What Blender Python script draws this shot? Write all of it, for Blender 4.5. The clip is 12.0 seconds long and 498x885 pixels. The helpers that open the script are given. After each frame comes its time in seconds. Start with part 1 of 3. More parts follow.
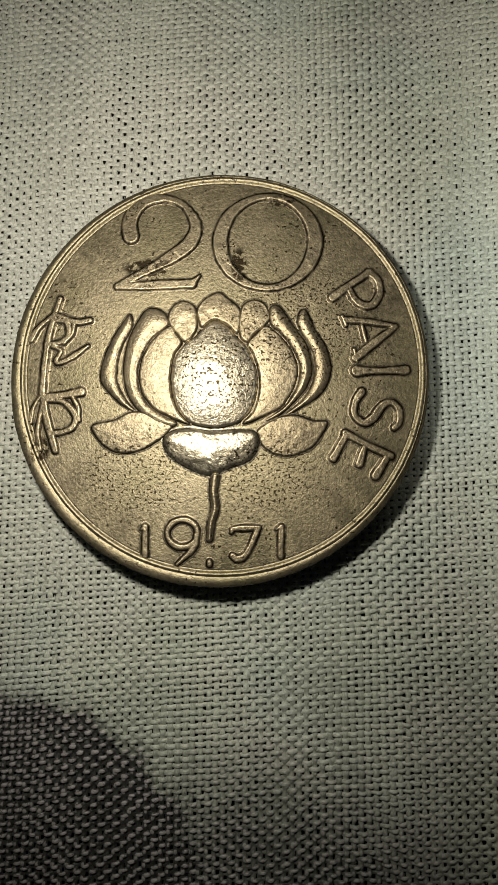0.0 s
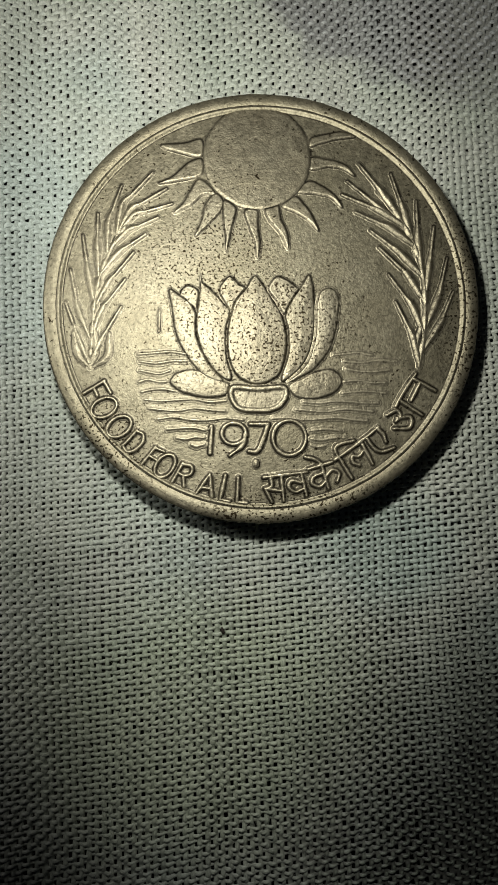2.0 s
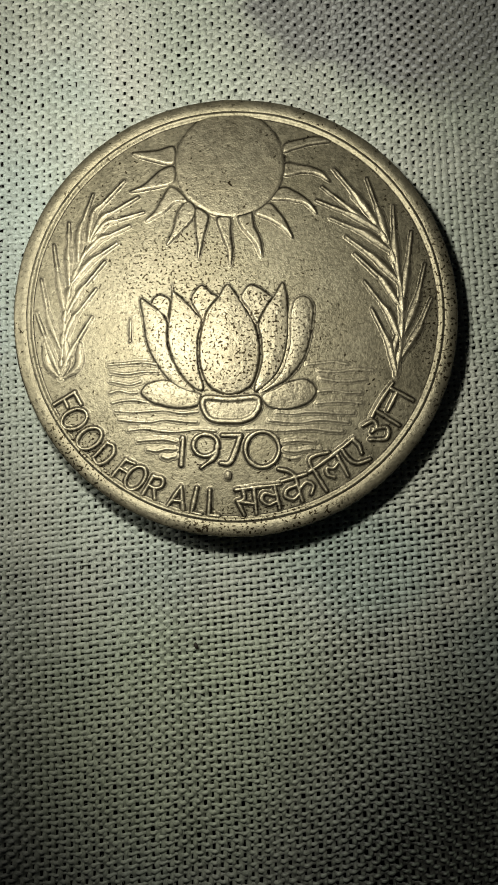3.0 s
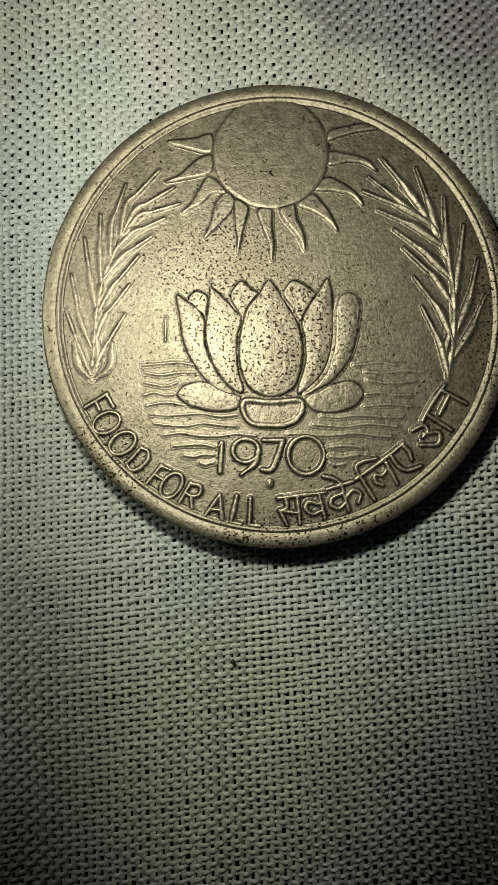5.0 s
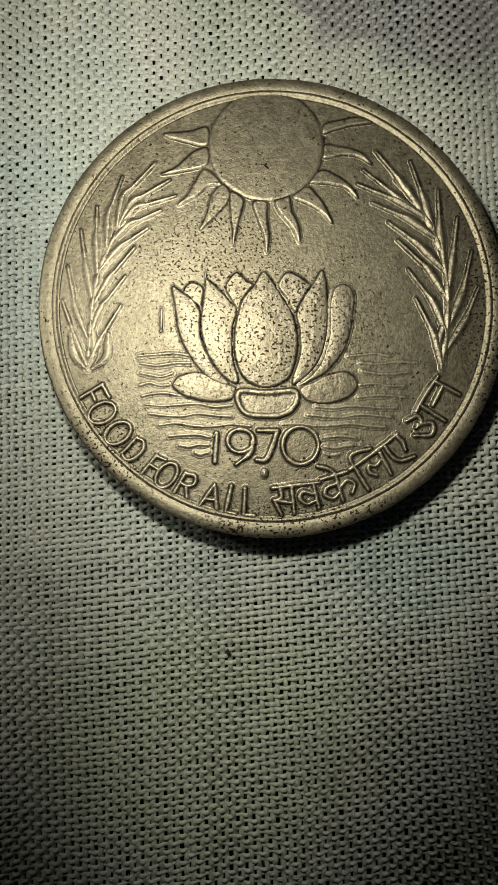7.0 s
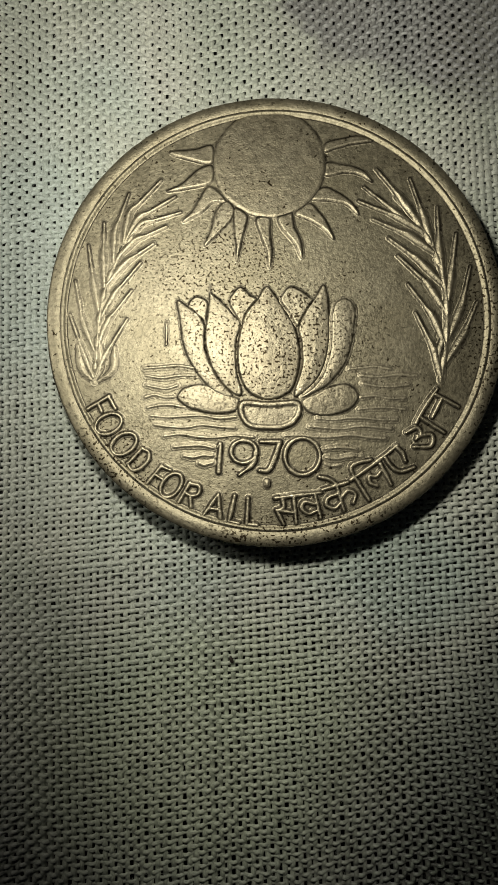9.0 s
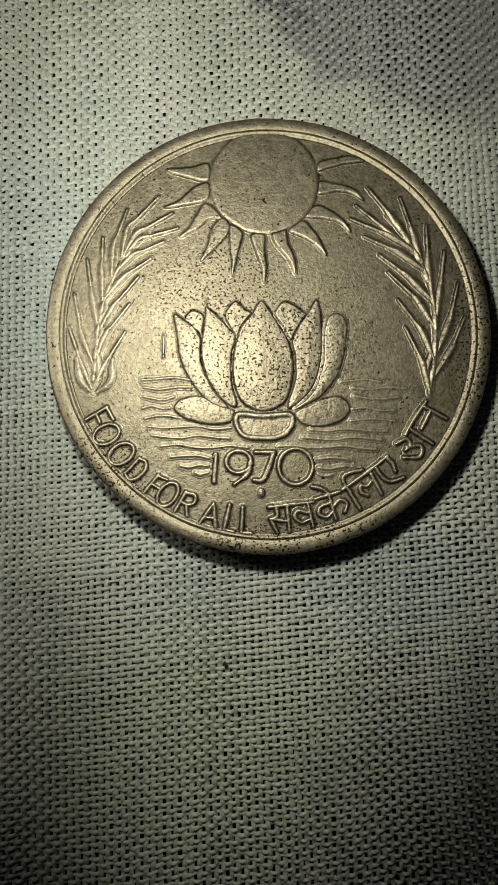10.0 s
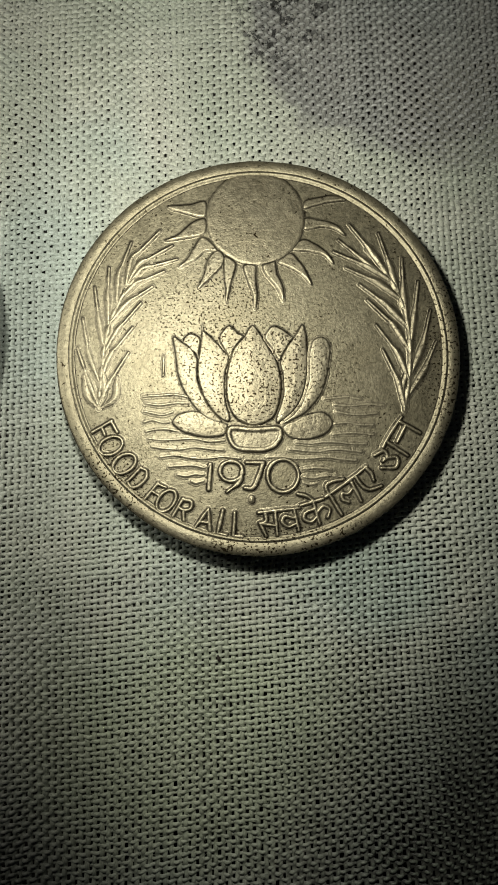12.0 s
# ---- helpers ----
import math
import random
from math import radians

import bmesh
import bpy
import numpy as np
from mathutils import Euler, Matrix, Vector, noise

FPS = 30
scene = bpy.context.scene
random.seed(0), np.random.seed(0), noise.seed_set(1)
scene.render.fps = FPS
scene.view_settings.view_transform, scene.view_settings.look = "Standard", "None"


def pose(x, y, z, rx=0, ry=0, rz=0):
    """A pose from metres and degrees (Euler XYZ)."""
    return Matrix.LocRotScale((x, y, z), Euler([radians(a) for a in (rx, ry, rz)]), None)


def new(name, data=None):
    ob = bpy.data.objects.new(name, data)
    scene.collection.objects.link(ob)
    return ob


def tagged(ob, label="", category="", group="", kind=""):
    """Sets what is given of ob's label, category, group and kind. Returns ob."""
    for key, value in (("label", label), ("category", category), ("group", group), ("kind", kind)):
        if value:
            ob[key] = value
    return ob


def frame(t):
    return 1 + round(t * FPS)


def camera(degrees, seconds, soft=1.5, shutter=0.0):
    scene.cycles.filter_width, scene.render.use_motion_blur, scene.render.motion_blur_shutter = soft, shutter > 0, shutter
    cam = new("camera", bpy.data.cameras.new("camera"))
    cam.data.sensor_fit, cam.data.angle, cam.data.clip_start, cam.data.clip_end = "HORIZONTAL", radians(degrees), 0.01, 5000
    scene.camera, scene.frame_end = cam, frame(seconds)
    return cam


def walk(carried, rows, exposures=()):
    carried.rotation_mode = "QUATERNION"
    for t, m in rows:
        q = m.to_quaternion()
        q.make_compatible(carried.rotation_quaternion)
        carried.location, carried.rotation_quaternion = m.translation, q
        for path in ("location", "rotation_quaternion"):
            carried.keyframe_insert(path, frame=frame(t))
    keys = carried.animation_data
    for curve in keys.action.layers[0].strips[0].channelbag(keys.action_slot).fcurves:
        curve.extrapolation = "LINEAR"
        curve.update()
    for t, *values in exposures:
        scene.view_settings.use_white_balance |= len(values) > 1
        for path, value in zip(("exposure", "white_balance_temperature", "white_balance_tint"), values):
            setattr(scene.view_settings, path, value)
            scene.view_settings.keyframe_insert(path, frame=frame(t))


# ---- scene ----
import itertools

MM = 0.001
cam = camera(48.84, 12.0, soft=1.25)
# seconds, place in millimetres, turn in degrees
PATH = [
    (0, 2.636, -6.190, 29.893, 5.712, 2.534, -0.664),
    (0.5, 5.086, -6.740, 29.965, 5.744, 2.101, -0.809),
    (1, 10.399, -6.960, 30.188, 4.487, 1.390, -1.413),
    (1.5, 17.175, -8.208, 30.581, 3.701, 1.086, -1.871),
    (2, 25.379, -10.850, 30.526, 3.272, -1.131, -2.968),
    (2.5, 29.121, -11.003, 30.166, 3.254, 0.045, -3.502),
    (3, 27.659, -10.524, 29.969, 3.656, 0.487, -3.019),
    (3.5, 26.321, -10.198, 29.305, 3.583, 0.634, -3.038),
    (5.5, 25.615, -10.024, 28.285, 3.643, 0.536, -2.839),
    (6, 25.789, -10.389, 28.219, 3.702, 0.412, -2.858),
    (6.5, 25.697, -10.504, 28.335, 3.688, 0.427, -2.733),
    (7, 25.795, -10.650, 28.476, 3.878, 0.459, -2.753),
    (8.8, 25.629, -10.360, 28.857, 3.956, 0.432, -2.860),
    (9, 25.779, -10.365, 29.079, 4.336, 0.693, -2.619),
    (9.5, 25.559, -10.202, 29.374, 4.574, 0.258, -2.543),
    (10, 25.606, -10.062, 29.844, 4.706, -0.260, -2.537),
    (10.5, 25.757, -10.142, 30.632, 4.956, -0.424, -2.439),
    (11, 26.154, -10.318, 31.240, 5.381, -0.257, -2.468),
    (11.5, 27.093, -9.996, 32.944, 6.010, -0.446, -3.000),
    (12, 25.798, -10.394, 32.634, 6.046, -0.735, -2.366),
]
walk(cam, [(t, pose(x * MM, y * MM, z * MM, rx, ry, rz)) for t, x, y, z, rx, ry, rz in PATH],
     exposures=[(0.0, -0.11, 6560, 11), (0.5, -0.17, 6480, 12), (1.0, -0.47, 6200, 11), (1.5, -0.07, 6050, 10), (2.0, 0.07, 6050, 10), (2.5, 0.24, 6250, 8), (3.0, 0.16, 6300, 8),
                (5.5, -0.01, 6250, 9), (6.5, -0.02, 6420, 10), (9.0, -0.08, 6430, 10), (11.0, 0.07, 6350, 9), (12.0, 0.13, 6350, 7)])

# ---- light: the small torch held beside the lens, over each coin in turn, in a dark room ----
world = bpy.data.worlds.new("dark_room")
scene.world = world
world.use_nodes = True
world.node_tree.nodes["Background"].inputs[0].default_value = (0.75, 0.85, 1.0, 1)
world.node_tree.nodes["Background"].inputs[1].default_value = 0.0035


def torch(x, y, z, tilt, aim, wide, deep, watts, cone, blend):
    data = bpy.data.lights.new("torch", "SPOT")
    data.energy, data.color = watts, (1.0, 0.96, 0.84)
    data.shadow_soft_size = 1.3 * MM
    data.spot_size, data.spot_blend = radians(cone), blend
    ob = new("torch", data)
    ob.matrix_basis = pose(x * MM, y * MM, z * MM, tilt, aim, 0) @ Matrix.Diagonal((wide, deep, 1.0, 1.0))
    return ob


torch(-4.5, 3.4, 24.0, 0.8, -3.8, 0.93, 1.38, 0.0268, 114, 0.86)
torch(21.2, 1.9, 24.0, 4.3, -15.0, 0.60, 1.85, 0.0236, 119, 0.78)


# ---- mesh helpers, in millimetres ----
def mesh_of(name, verts, faces, smooth=True):
    me = bpy.data.meshes.new(name)
    v = np.asarray(verts, dtype=float) * MM
    me.from_pydata(v.tolist(), [], [tuple(f) for f in faces])
    if smooth:
        me.polygons.foreach_set("use_smooth", [True] * len(me.polygons))
    me.update()
    return me


def part(name, me, material, parent=None, label=""):
    ob = new(name, me)
    if me is not None and material is not None and not me.materials:
        me.materials.append(material)
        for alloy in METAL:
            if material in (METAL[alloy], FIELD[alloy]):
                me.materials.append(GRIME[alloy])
    if parent is not None:
        ob.parent = parent
    return tagged(ob, label)


def spline(points, n=8):
    """Catmull-Rom samples through points."""
    p = [np.array(q, dtype=float) for q in points]
    if len(p) == 2:
        return np.array([p[0] + (p[1] - p[0]) * i / 2 for i in range(3)])
    p = [2 * p[0] - p[1]] + p + [2 * p[-1] - p[-2]]
    out = []
    for i in range(1, len(p) - 2):
        a, b, c, d = p[i - 1:i + 3]
        for k in range(n):
            t = k / n
            out.append(0.5 * (2 * b + (c - a) * t + (2 * a - 5 * b + 4 * c - d) * t * t + (3 * b - a - 3 * c + d) * t ** 3))
    out.append(p[-2])
    return np.array(out)


# ---- materials ----
def material(name):
    m = bpy.data.materials.new(name)
    m.use_nodes = True
    t = m.node_tree
    return m, t, t.nodes["Principled BSDF"]


def noise_node(t, coord, scale, detail=3.0, rough=0.55):
    n = t.nodes.new("ShaderNodeTexNoise")
    n.inputs["Scale"].default_value, n.inputs["Detail"].default_value, n.inputs["Roughness"].default_value = scale, detail, rough
    t.links.new(coord, n.inputs["Vector"])
    return n.outputs["Fac"]


def ramp(t, fac, *stops):
    r = t.nodes.new("ShaderNodeValToRGB")
    e = r.color_ramp.elements
    while len(e) < len(stops):
        e.new(0.5)
    for el, (pos, col) in zip(e, stops):
        el.position = pos
        el.color = (*col, 1) if not isinstance(col, float) else (col, col, col, 1)
    t.links.new(fac, r.inputs["Fac"])
    return r.outputs["Color"]


def mix(t, fac, a, b, how="MIX"):
    m = t.nodes.new("ShaderNodeMix")
    m.data_type, m.blend_type = "RGBA", how
    for sock, val in ((0, fac), (6, a), (7, b)):
        if isinstance(val, (int, float)):
            m.inputs[sock].default_value = val
        elif isinstance(val, tuple):
            m.inputs[sock].default_value = (*val, 1)
        else:
            t.links.new(val, m.inputs[sock])
    return m.outputs[2]


def bump(t, bsdf, height, strength, distance):
    b = t.nodes.new("ShaderNodeBump")
    b.inputs["Strength"].default_value, b.inputs["Distance"].default_value = strength, distance
    t.links.new(height, b.inputs["Height"])
    t.links.new(b.outputs[0], bsdf.inputs["Normal"])


def blob(t, pos, x, y, rx, ry, turn, edge, rag):
    """1 inside a ragged printed oval, 0 outside; its middle and radii in millimetres."""
    mp = t.nodes.new("ShaderNodeMapping")
    mp.vector_type = "TEXTURE"
    mp.inputs["Location"].default_value = (x * MM, y * MM, 0)
    mp.inputs["Rotation"].default_value = (0, 0, radians(turn))
    mp.inputs["Scale"].default_value = (rx * MM, ry * MM, 1)
    t.links.new(pos, mp.inputs["Vector"])
    ln = t.nodes.new("ShaderNodeVectorMath")
    ln.operation = "LENGTH"
    t.links.new(mp.outputs[0], ln.inputs[0])
    add = t.nodes.new("ShaderNodeMath")
    add.operation = "MULTIPLY_ADD"
    add.inputs[1].default_value = rag
    t.links.new(noise_node(t, pos, 500, 4, 0.65), add.inputs[0])
    t.links.new(ln.outputs["Value"], add.inputs[2])
    return ramp(t, add.outputs[0], (max(0.0, 0.7 + rag * 0.5 - edge), 1.0), (0.7 + rag * 0.5 + edge, 0.0))


def coin_metal(name, base, tarnish, rough, speckled, caked, handled):
    m, t, b = material(name)
    geo = t.nodes.new("ShaderNodeNewGeometry").outputs["Position"]
    big = noise_node(t, geo, 330, 4)
    mid = noise_node(t, geo, 1300, 4, 0.6)
    fine = noise_node(t, geo, 5200, 3, 0.6)
    grit = noise_node(t, geo, 12000, 2, 0.6)
    col = mix(t, ramp(t, big, (0.35, 0.0), (0.7, 1.0)), base, tarnish)
    col = mix(t, ramp(t, mid, (0.35, 0.25), (0.6, 0.0)), col, tuple(0.6 * c for c in tarnish))
    col = mix(t, ramp(t, fine, (0.38, 0.5), (0.60, 0.0)), col, tuple(0.5 * c for c in tarnish))
    # dirt in small pits, in patches
    pits = ramp(t, noise_node(t, geo, 5600, 1.0, 0.5), (0.31, 1.0), (0.36, 0.0))
    zone = ramp(t, noise_node(t, geo, 420, 2), (0.40, 0.25), (0.62, 1.0))
    dirt = mix(t, 1.0, pits, zone, "MULTIPLY")
    more = ramp(t, noise_node(t, geo, 7600, 0.6, 0.5), (0.36, 1.0), (0.41, 0.0))
    for x, y, rx, ry in speckled:
        dirt = mix(t, 1.0, dirt, mix(t, 1.0, more, blob(t, geo, x, y, rx, ry, 0, 0.3, 0.4), "MULTIPLY"), "LIGHTEN")
    for x, y, rx, ry in caked:
        dirt = mix(t, 1.0, dirt, mix(t, 1.0, ramp(t, noise_node(t, geo, 2700, 3, 0.6), (0.50, 1.0), (0.55, 0.0)), blob(t, geo, x, y, rx, ry, 0, 0.15, 0.5), "MULTIPLY"), "LIGHTEN")
    col = mix(t, dirt, col, (0.035, 0.025, 0.012))
    if handled:
        # raised edges rubbed clean by fingers
        edge = t.nodes.new("ShaderNodeNewGeometry").outputs["Pointiness"]
        col = mix(t, ramp(t, edge, (0.505, 0.0), (0.57, 0.9)), col, tuple(min(0.9, 1.6 * k) for k in base))
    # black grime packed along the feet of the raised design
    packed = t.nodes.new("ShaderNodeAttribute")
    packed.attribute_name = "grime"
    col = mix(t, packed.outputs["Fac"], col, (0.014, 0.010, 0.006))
    t.links.new(col, b.inputs["Base Color"])
    b.inputs["Metallic"].default_value = 0.9
    r = t.nodes.new("ShaderNodeMapRange")
    r.inputs["To Min"].default_value, r.inputs["To Max"].default_value = rough - 0.10, rough + 0.14
    t.links.new(mid, r.inputs["Value"])
    t.links.new(r.outputs[0], b.inputs["Roughness"])
    bump(t, b, mix(t, 0.35, fine, grit), 0.6, 0.00006)
    return m


BRASS_DIRT = ([(0.0, 0.5, 4.5, 4.0), (-4.0, 5.6, 1.8, 1.0), (0.5, 7.0, 0.9, 1.6), (2.2, -5.0, 5.0, 4.0), (-4.5, -5.0, 5.0, 4.0), (4.0, 3.0, 7.0, 5.0)],
              [(-3.8, 6.2, 2.2, 0.8), (3.4, 9.8, 1.1, 0.5), (1.0, 6.2, 0.7, 1.5), (-9.6, -3.6, 0.8, 1.2)])
BRONZE_DIRT = ([(26.8, -3.2, 8.5, 6.0), (24.5, 0.5, 6.0, 5.0), (38.2, -3.0, 2.6, 11.0), (18.6, -9.4, 4.5, 5.0), (29.0, -13.0, 11.0, 2.4)], [])
FIELD = {"brass": coin_metal("tarnished_nickel_brass", (0.415, 0.345, 0.227), (0.29, 0.25, 0.148), 0.46, *BRASS_DIRT, False),
         "bronze": coin_metal("tarnished_aluminium_bronze", (0.435, 0.39, 0.27), (0.345, 0.305, 0.20), 0.50, *BRONZE_DIRT, False)}
BRASS = coin_metal("rubbed_nickel_brass", (0.43, 0.36, 0.24), (0.32, 0.26, 0.165), 0.44, *BRASS_DIRT, True)
BRONZE = coin_metal("rubbed_aluminium_bronze", (0.475, 0.425, 0.30), (0.40, 0.35, 0.235), 0.48, *BRONZE_DIRT, True)


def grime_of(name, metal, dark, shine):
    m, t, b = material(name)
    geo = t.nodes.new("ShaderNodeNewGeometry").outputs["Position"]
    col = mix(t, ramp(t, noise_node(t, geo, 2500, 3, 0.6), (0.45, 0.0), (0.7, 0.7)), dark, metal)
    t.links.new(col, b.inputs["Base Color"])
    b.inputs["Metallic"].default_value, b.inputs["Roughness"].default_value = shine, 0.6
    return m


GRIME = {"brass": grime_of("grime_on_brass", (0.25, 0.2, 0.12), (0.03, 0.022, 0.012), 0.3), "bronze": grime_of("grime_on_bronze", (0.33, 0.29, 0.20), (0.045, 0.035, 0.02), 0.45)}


def cotton(name, stretch, pale_from, shade, gloss):
    m, t, b = material(name)
    pos = t.nodes.new("ShaderNodeNewGeometry").outputs["Position"]
    big = noise_node(t, pos, 110, 3)
    tint = noise_node(t, pos, 60, 2)
    mp = t.nodes.new("ShaderNodeMapping")
    mp.inputs["Scale"].default_value = stretch
    mp.inputs["Rotation"].default_value = (0, 0, radians(14))
    t.links.new(pos, mp.inputs["Vector"])
    fibre = noise_node(t, mp.outputs[0], 11000, 3, 0.7)
    yarn = t.nodes.new("ShaderNodeNewGeometry").outputs["Random Per Island"]
    weave = noise_node(t, pos, 2300, 2, 0.6)
    # noise plus crest height: within the printed patches higher crests are paler
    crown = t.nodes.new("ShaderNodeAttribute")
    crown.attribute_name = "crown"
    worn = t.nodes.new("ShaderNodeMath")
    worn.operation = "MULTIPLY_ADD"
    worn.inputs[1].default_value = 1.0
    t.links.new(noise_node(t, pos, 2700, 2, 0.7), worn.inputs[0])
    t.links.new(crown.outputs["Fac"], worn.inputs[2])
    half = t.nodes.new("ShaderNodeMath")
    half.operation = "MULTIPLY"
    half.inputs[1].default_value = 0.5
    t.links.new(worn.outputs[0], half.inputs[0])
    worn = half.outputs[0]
    tone = mix(t, ramp(t, big, (0.35, 0.0), (0.65, 1.0)), (0.67, 0.72, 0.60), (0.80, 0.81, 0.70))
    tone = mix(t, ramp(t, tint, (0.5, 0.0), (0.7, 0.7)), tone, (0.57, 0.68, 0.61))
    for x, y, rx, ry, dye in ((-4.0, 6.0, 24.0, 26.0, (0.78, 0.755, 0.665)), (23.0, -24.0, 15.0, 10.0, (0.68, 0.75, 0.53)), (33.5, -15.5, 6.5, 5.0, (0.56, 0.68, 0.60)), (14.0, 3.0, 7.0, 12.0, (0.66, 0.76, 0.70))):
        g = t.nodes.new("ShaderNodeMath")
        g.operation = "MULTIPLY"
        g.inputs[1].default_value = 0.7
        t.links.new(blob(t, pos, x, y, rx, ry, 0, 0.3, 0.3), g.inputs[0])
        tone = mix(t, g.outputs[0], tone, dye)
    # the print: faded grey motifs and one near black, then darker ovals low on the cloth; the last is torch falloff
    # painted in
    for x, y, rx, ry, turn, edge, rag, ink_or_falloff, depth, lo, hi in (
            (37.5, 22.0, 14.5, 15.0, -20, 0.04, 0.25, (0.42, 0.40, 0.42), 0.75, 0.6, 1.5),
            (42.5, 14.0, 9.0, 5.0, 20, 0.10, 0.4, (0.62, 0.61, 0.54), 0.6, 0.6, 1.1),
            (-12.2, -27.3, 15.5, 15.5, -35, 0.03, 0.25, (0.13, 0.12, 0.12), 1.0, 0.05, 4.0),
            (1.0, -32.5, 18.0, 16.5, -14, 0.16, 0.3, (0.14, 0.135, 0.13), 0.85, 0.12, 3.6),
            (4.0, -36.0, 12.5, 13.0, -10, 0.05, 0.3, (0.08, 0.08, 0.075), 0.9, 0.12, 4.5),
            # soft wide oval: the torch's falloff at the lower right, put into the colour
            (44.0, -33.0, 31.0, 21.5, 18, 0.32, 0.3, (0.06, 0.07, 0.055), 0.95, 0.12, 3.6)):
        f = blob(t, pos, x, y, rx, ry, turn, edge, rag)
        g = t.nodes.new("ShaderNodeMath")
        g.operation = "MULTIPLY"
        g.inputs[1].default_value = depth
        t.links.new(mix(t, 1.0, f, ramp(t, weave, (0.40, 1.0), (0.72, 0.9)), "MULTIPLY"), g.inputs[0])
        tone = mix(t, g.outputs[0], tone, mix(t, ramp(t, worn, (0.5 * pale_from, 0.0), (0.5 * pale_from + 0.1, 1.0)), tuple(lo * k for k in ink_or_falloff), tuple(min(0.6, hi * k) for k in ink_or_falloff)))
    # specks of black ink
    near = blob(t, pos, 29.5, 22.0, 5.0, 7.5, 0, 0.25, 0.3)
    specks = ramp(t, noise_node(t, pos, 1500, 3, 0.7), (0.56, 0.0), (0.60, 0.95))
    tone = mix(t, mix(t, 1.0, near, specks, "MULTIPLY"), tone, (0.02, 0.02, 0.02))
    tone = mix(t, ramp(t, fibre, (0.32, 0.85), (0.62, 0.0)), tone, mix(t, 0.55, tone, (0.10, 0.10, 0.08)))
    tone = mix(t, 1.0, tone, ramp(t, yarn, (0.0, 0.82), (1.0, 1.0)), "MULTIPLY")
    tone = mix(t, 1.0, tone, (*shade, 1.0)[:3], "MULTIPLY")
    t.links.new(tone, b.inputs["Base Color"])
    b.inputs["Roughness"].default_value, b.inputs["Specular IOR Level"].default_value = gloss, 0.55
    b.inputs["Sheen Weight"].default_value = 0.15
    bump(t, b, fibre, 0.9, 0.00006)
    return m


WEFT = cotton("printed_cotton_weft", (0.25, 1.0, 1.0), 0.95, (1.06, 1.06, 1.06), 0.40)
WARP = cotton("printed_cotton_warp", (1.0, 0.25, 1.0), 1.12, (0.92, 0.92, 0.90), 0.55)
m, t, b = material("dark_table_wood")
col = ramp(t, noise_node(t, t.nodes.new("ShaderNodeNewGeometry").outputs["Position"], 60, 5), (0.3, (0.015, 0.011, 0.008)), (0.7, (0.035, 0.024, 0.016)))
t.links.new(col, b.inputs["Base Color"])
b.inputs["Roughness"].default_value = 0.6
WOOD = m

# smoother brass whose colour is also lifted, to paint in a stronger torch highlight
SHINY = coin_metal("polished_highlight_nickel_brass", (0.55, 0.49, 0.37), (0.43, 0.37, 0.26), 0.34, *BRASS_DIRT, True)
METAL = {"brass": BRASS, "bronze": BRONZE}

# ---- table and cloth ----
me = bpy.data.meshes.new("table_top")
bm = bmesh.new()
bmesh.ops.create_cube(bm, size=1, matrix=Matrix.Translation((0.0175, -0.005, -0.0132)) @ Matrix.Diagonal((0.30, 0.28, 0.025, 1)))
bmesh.ops.bevel(bm, geom=bm.edges[:], offset=0.003, segments=2, affect="EDGES")
bm.to_mesh(me)
table = tagged(part("table_top", me, WOOD), "dark stained wooden table top under the cloth", "table", kind="structure")


def swell(x, y):
    """The gentle waviness of the loosely laid cloth."""
    return 0.07 * np.sin(0.21 * x + 0.13 * y + 0.6) + 0.05 * np.sin(0.34 * y - 0.09 * x + 1.9) - 0.27


PX, PY = 0.40, 0.325
SLANT = 0.07
X0, X1, Y0, Y1 = -17.0, 49.0, -38.0, 28.0
rng = np.random.default_rng(4)


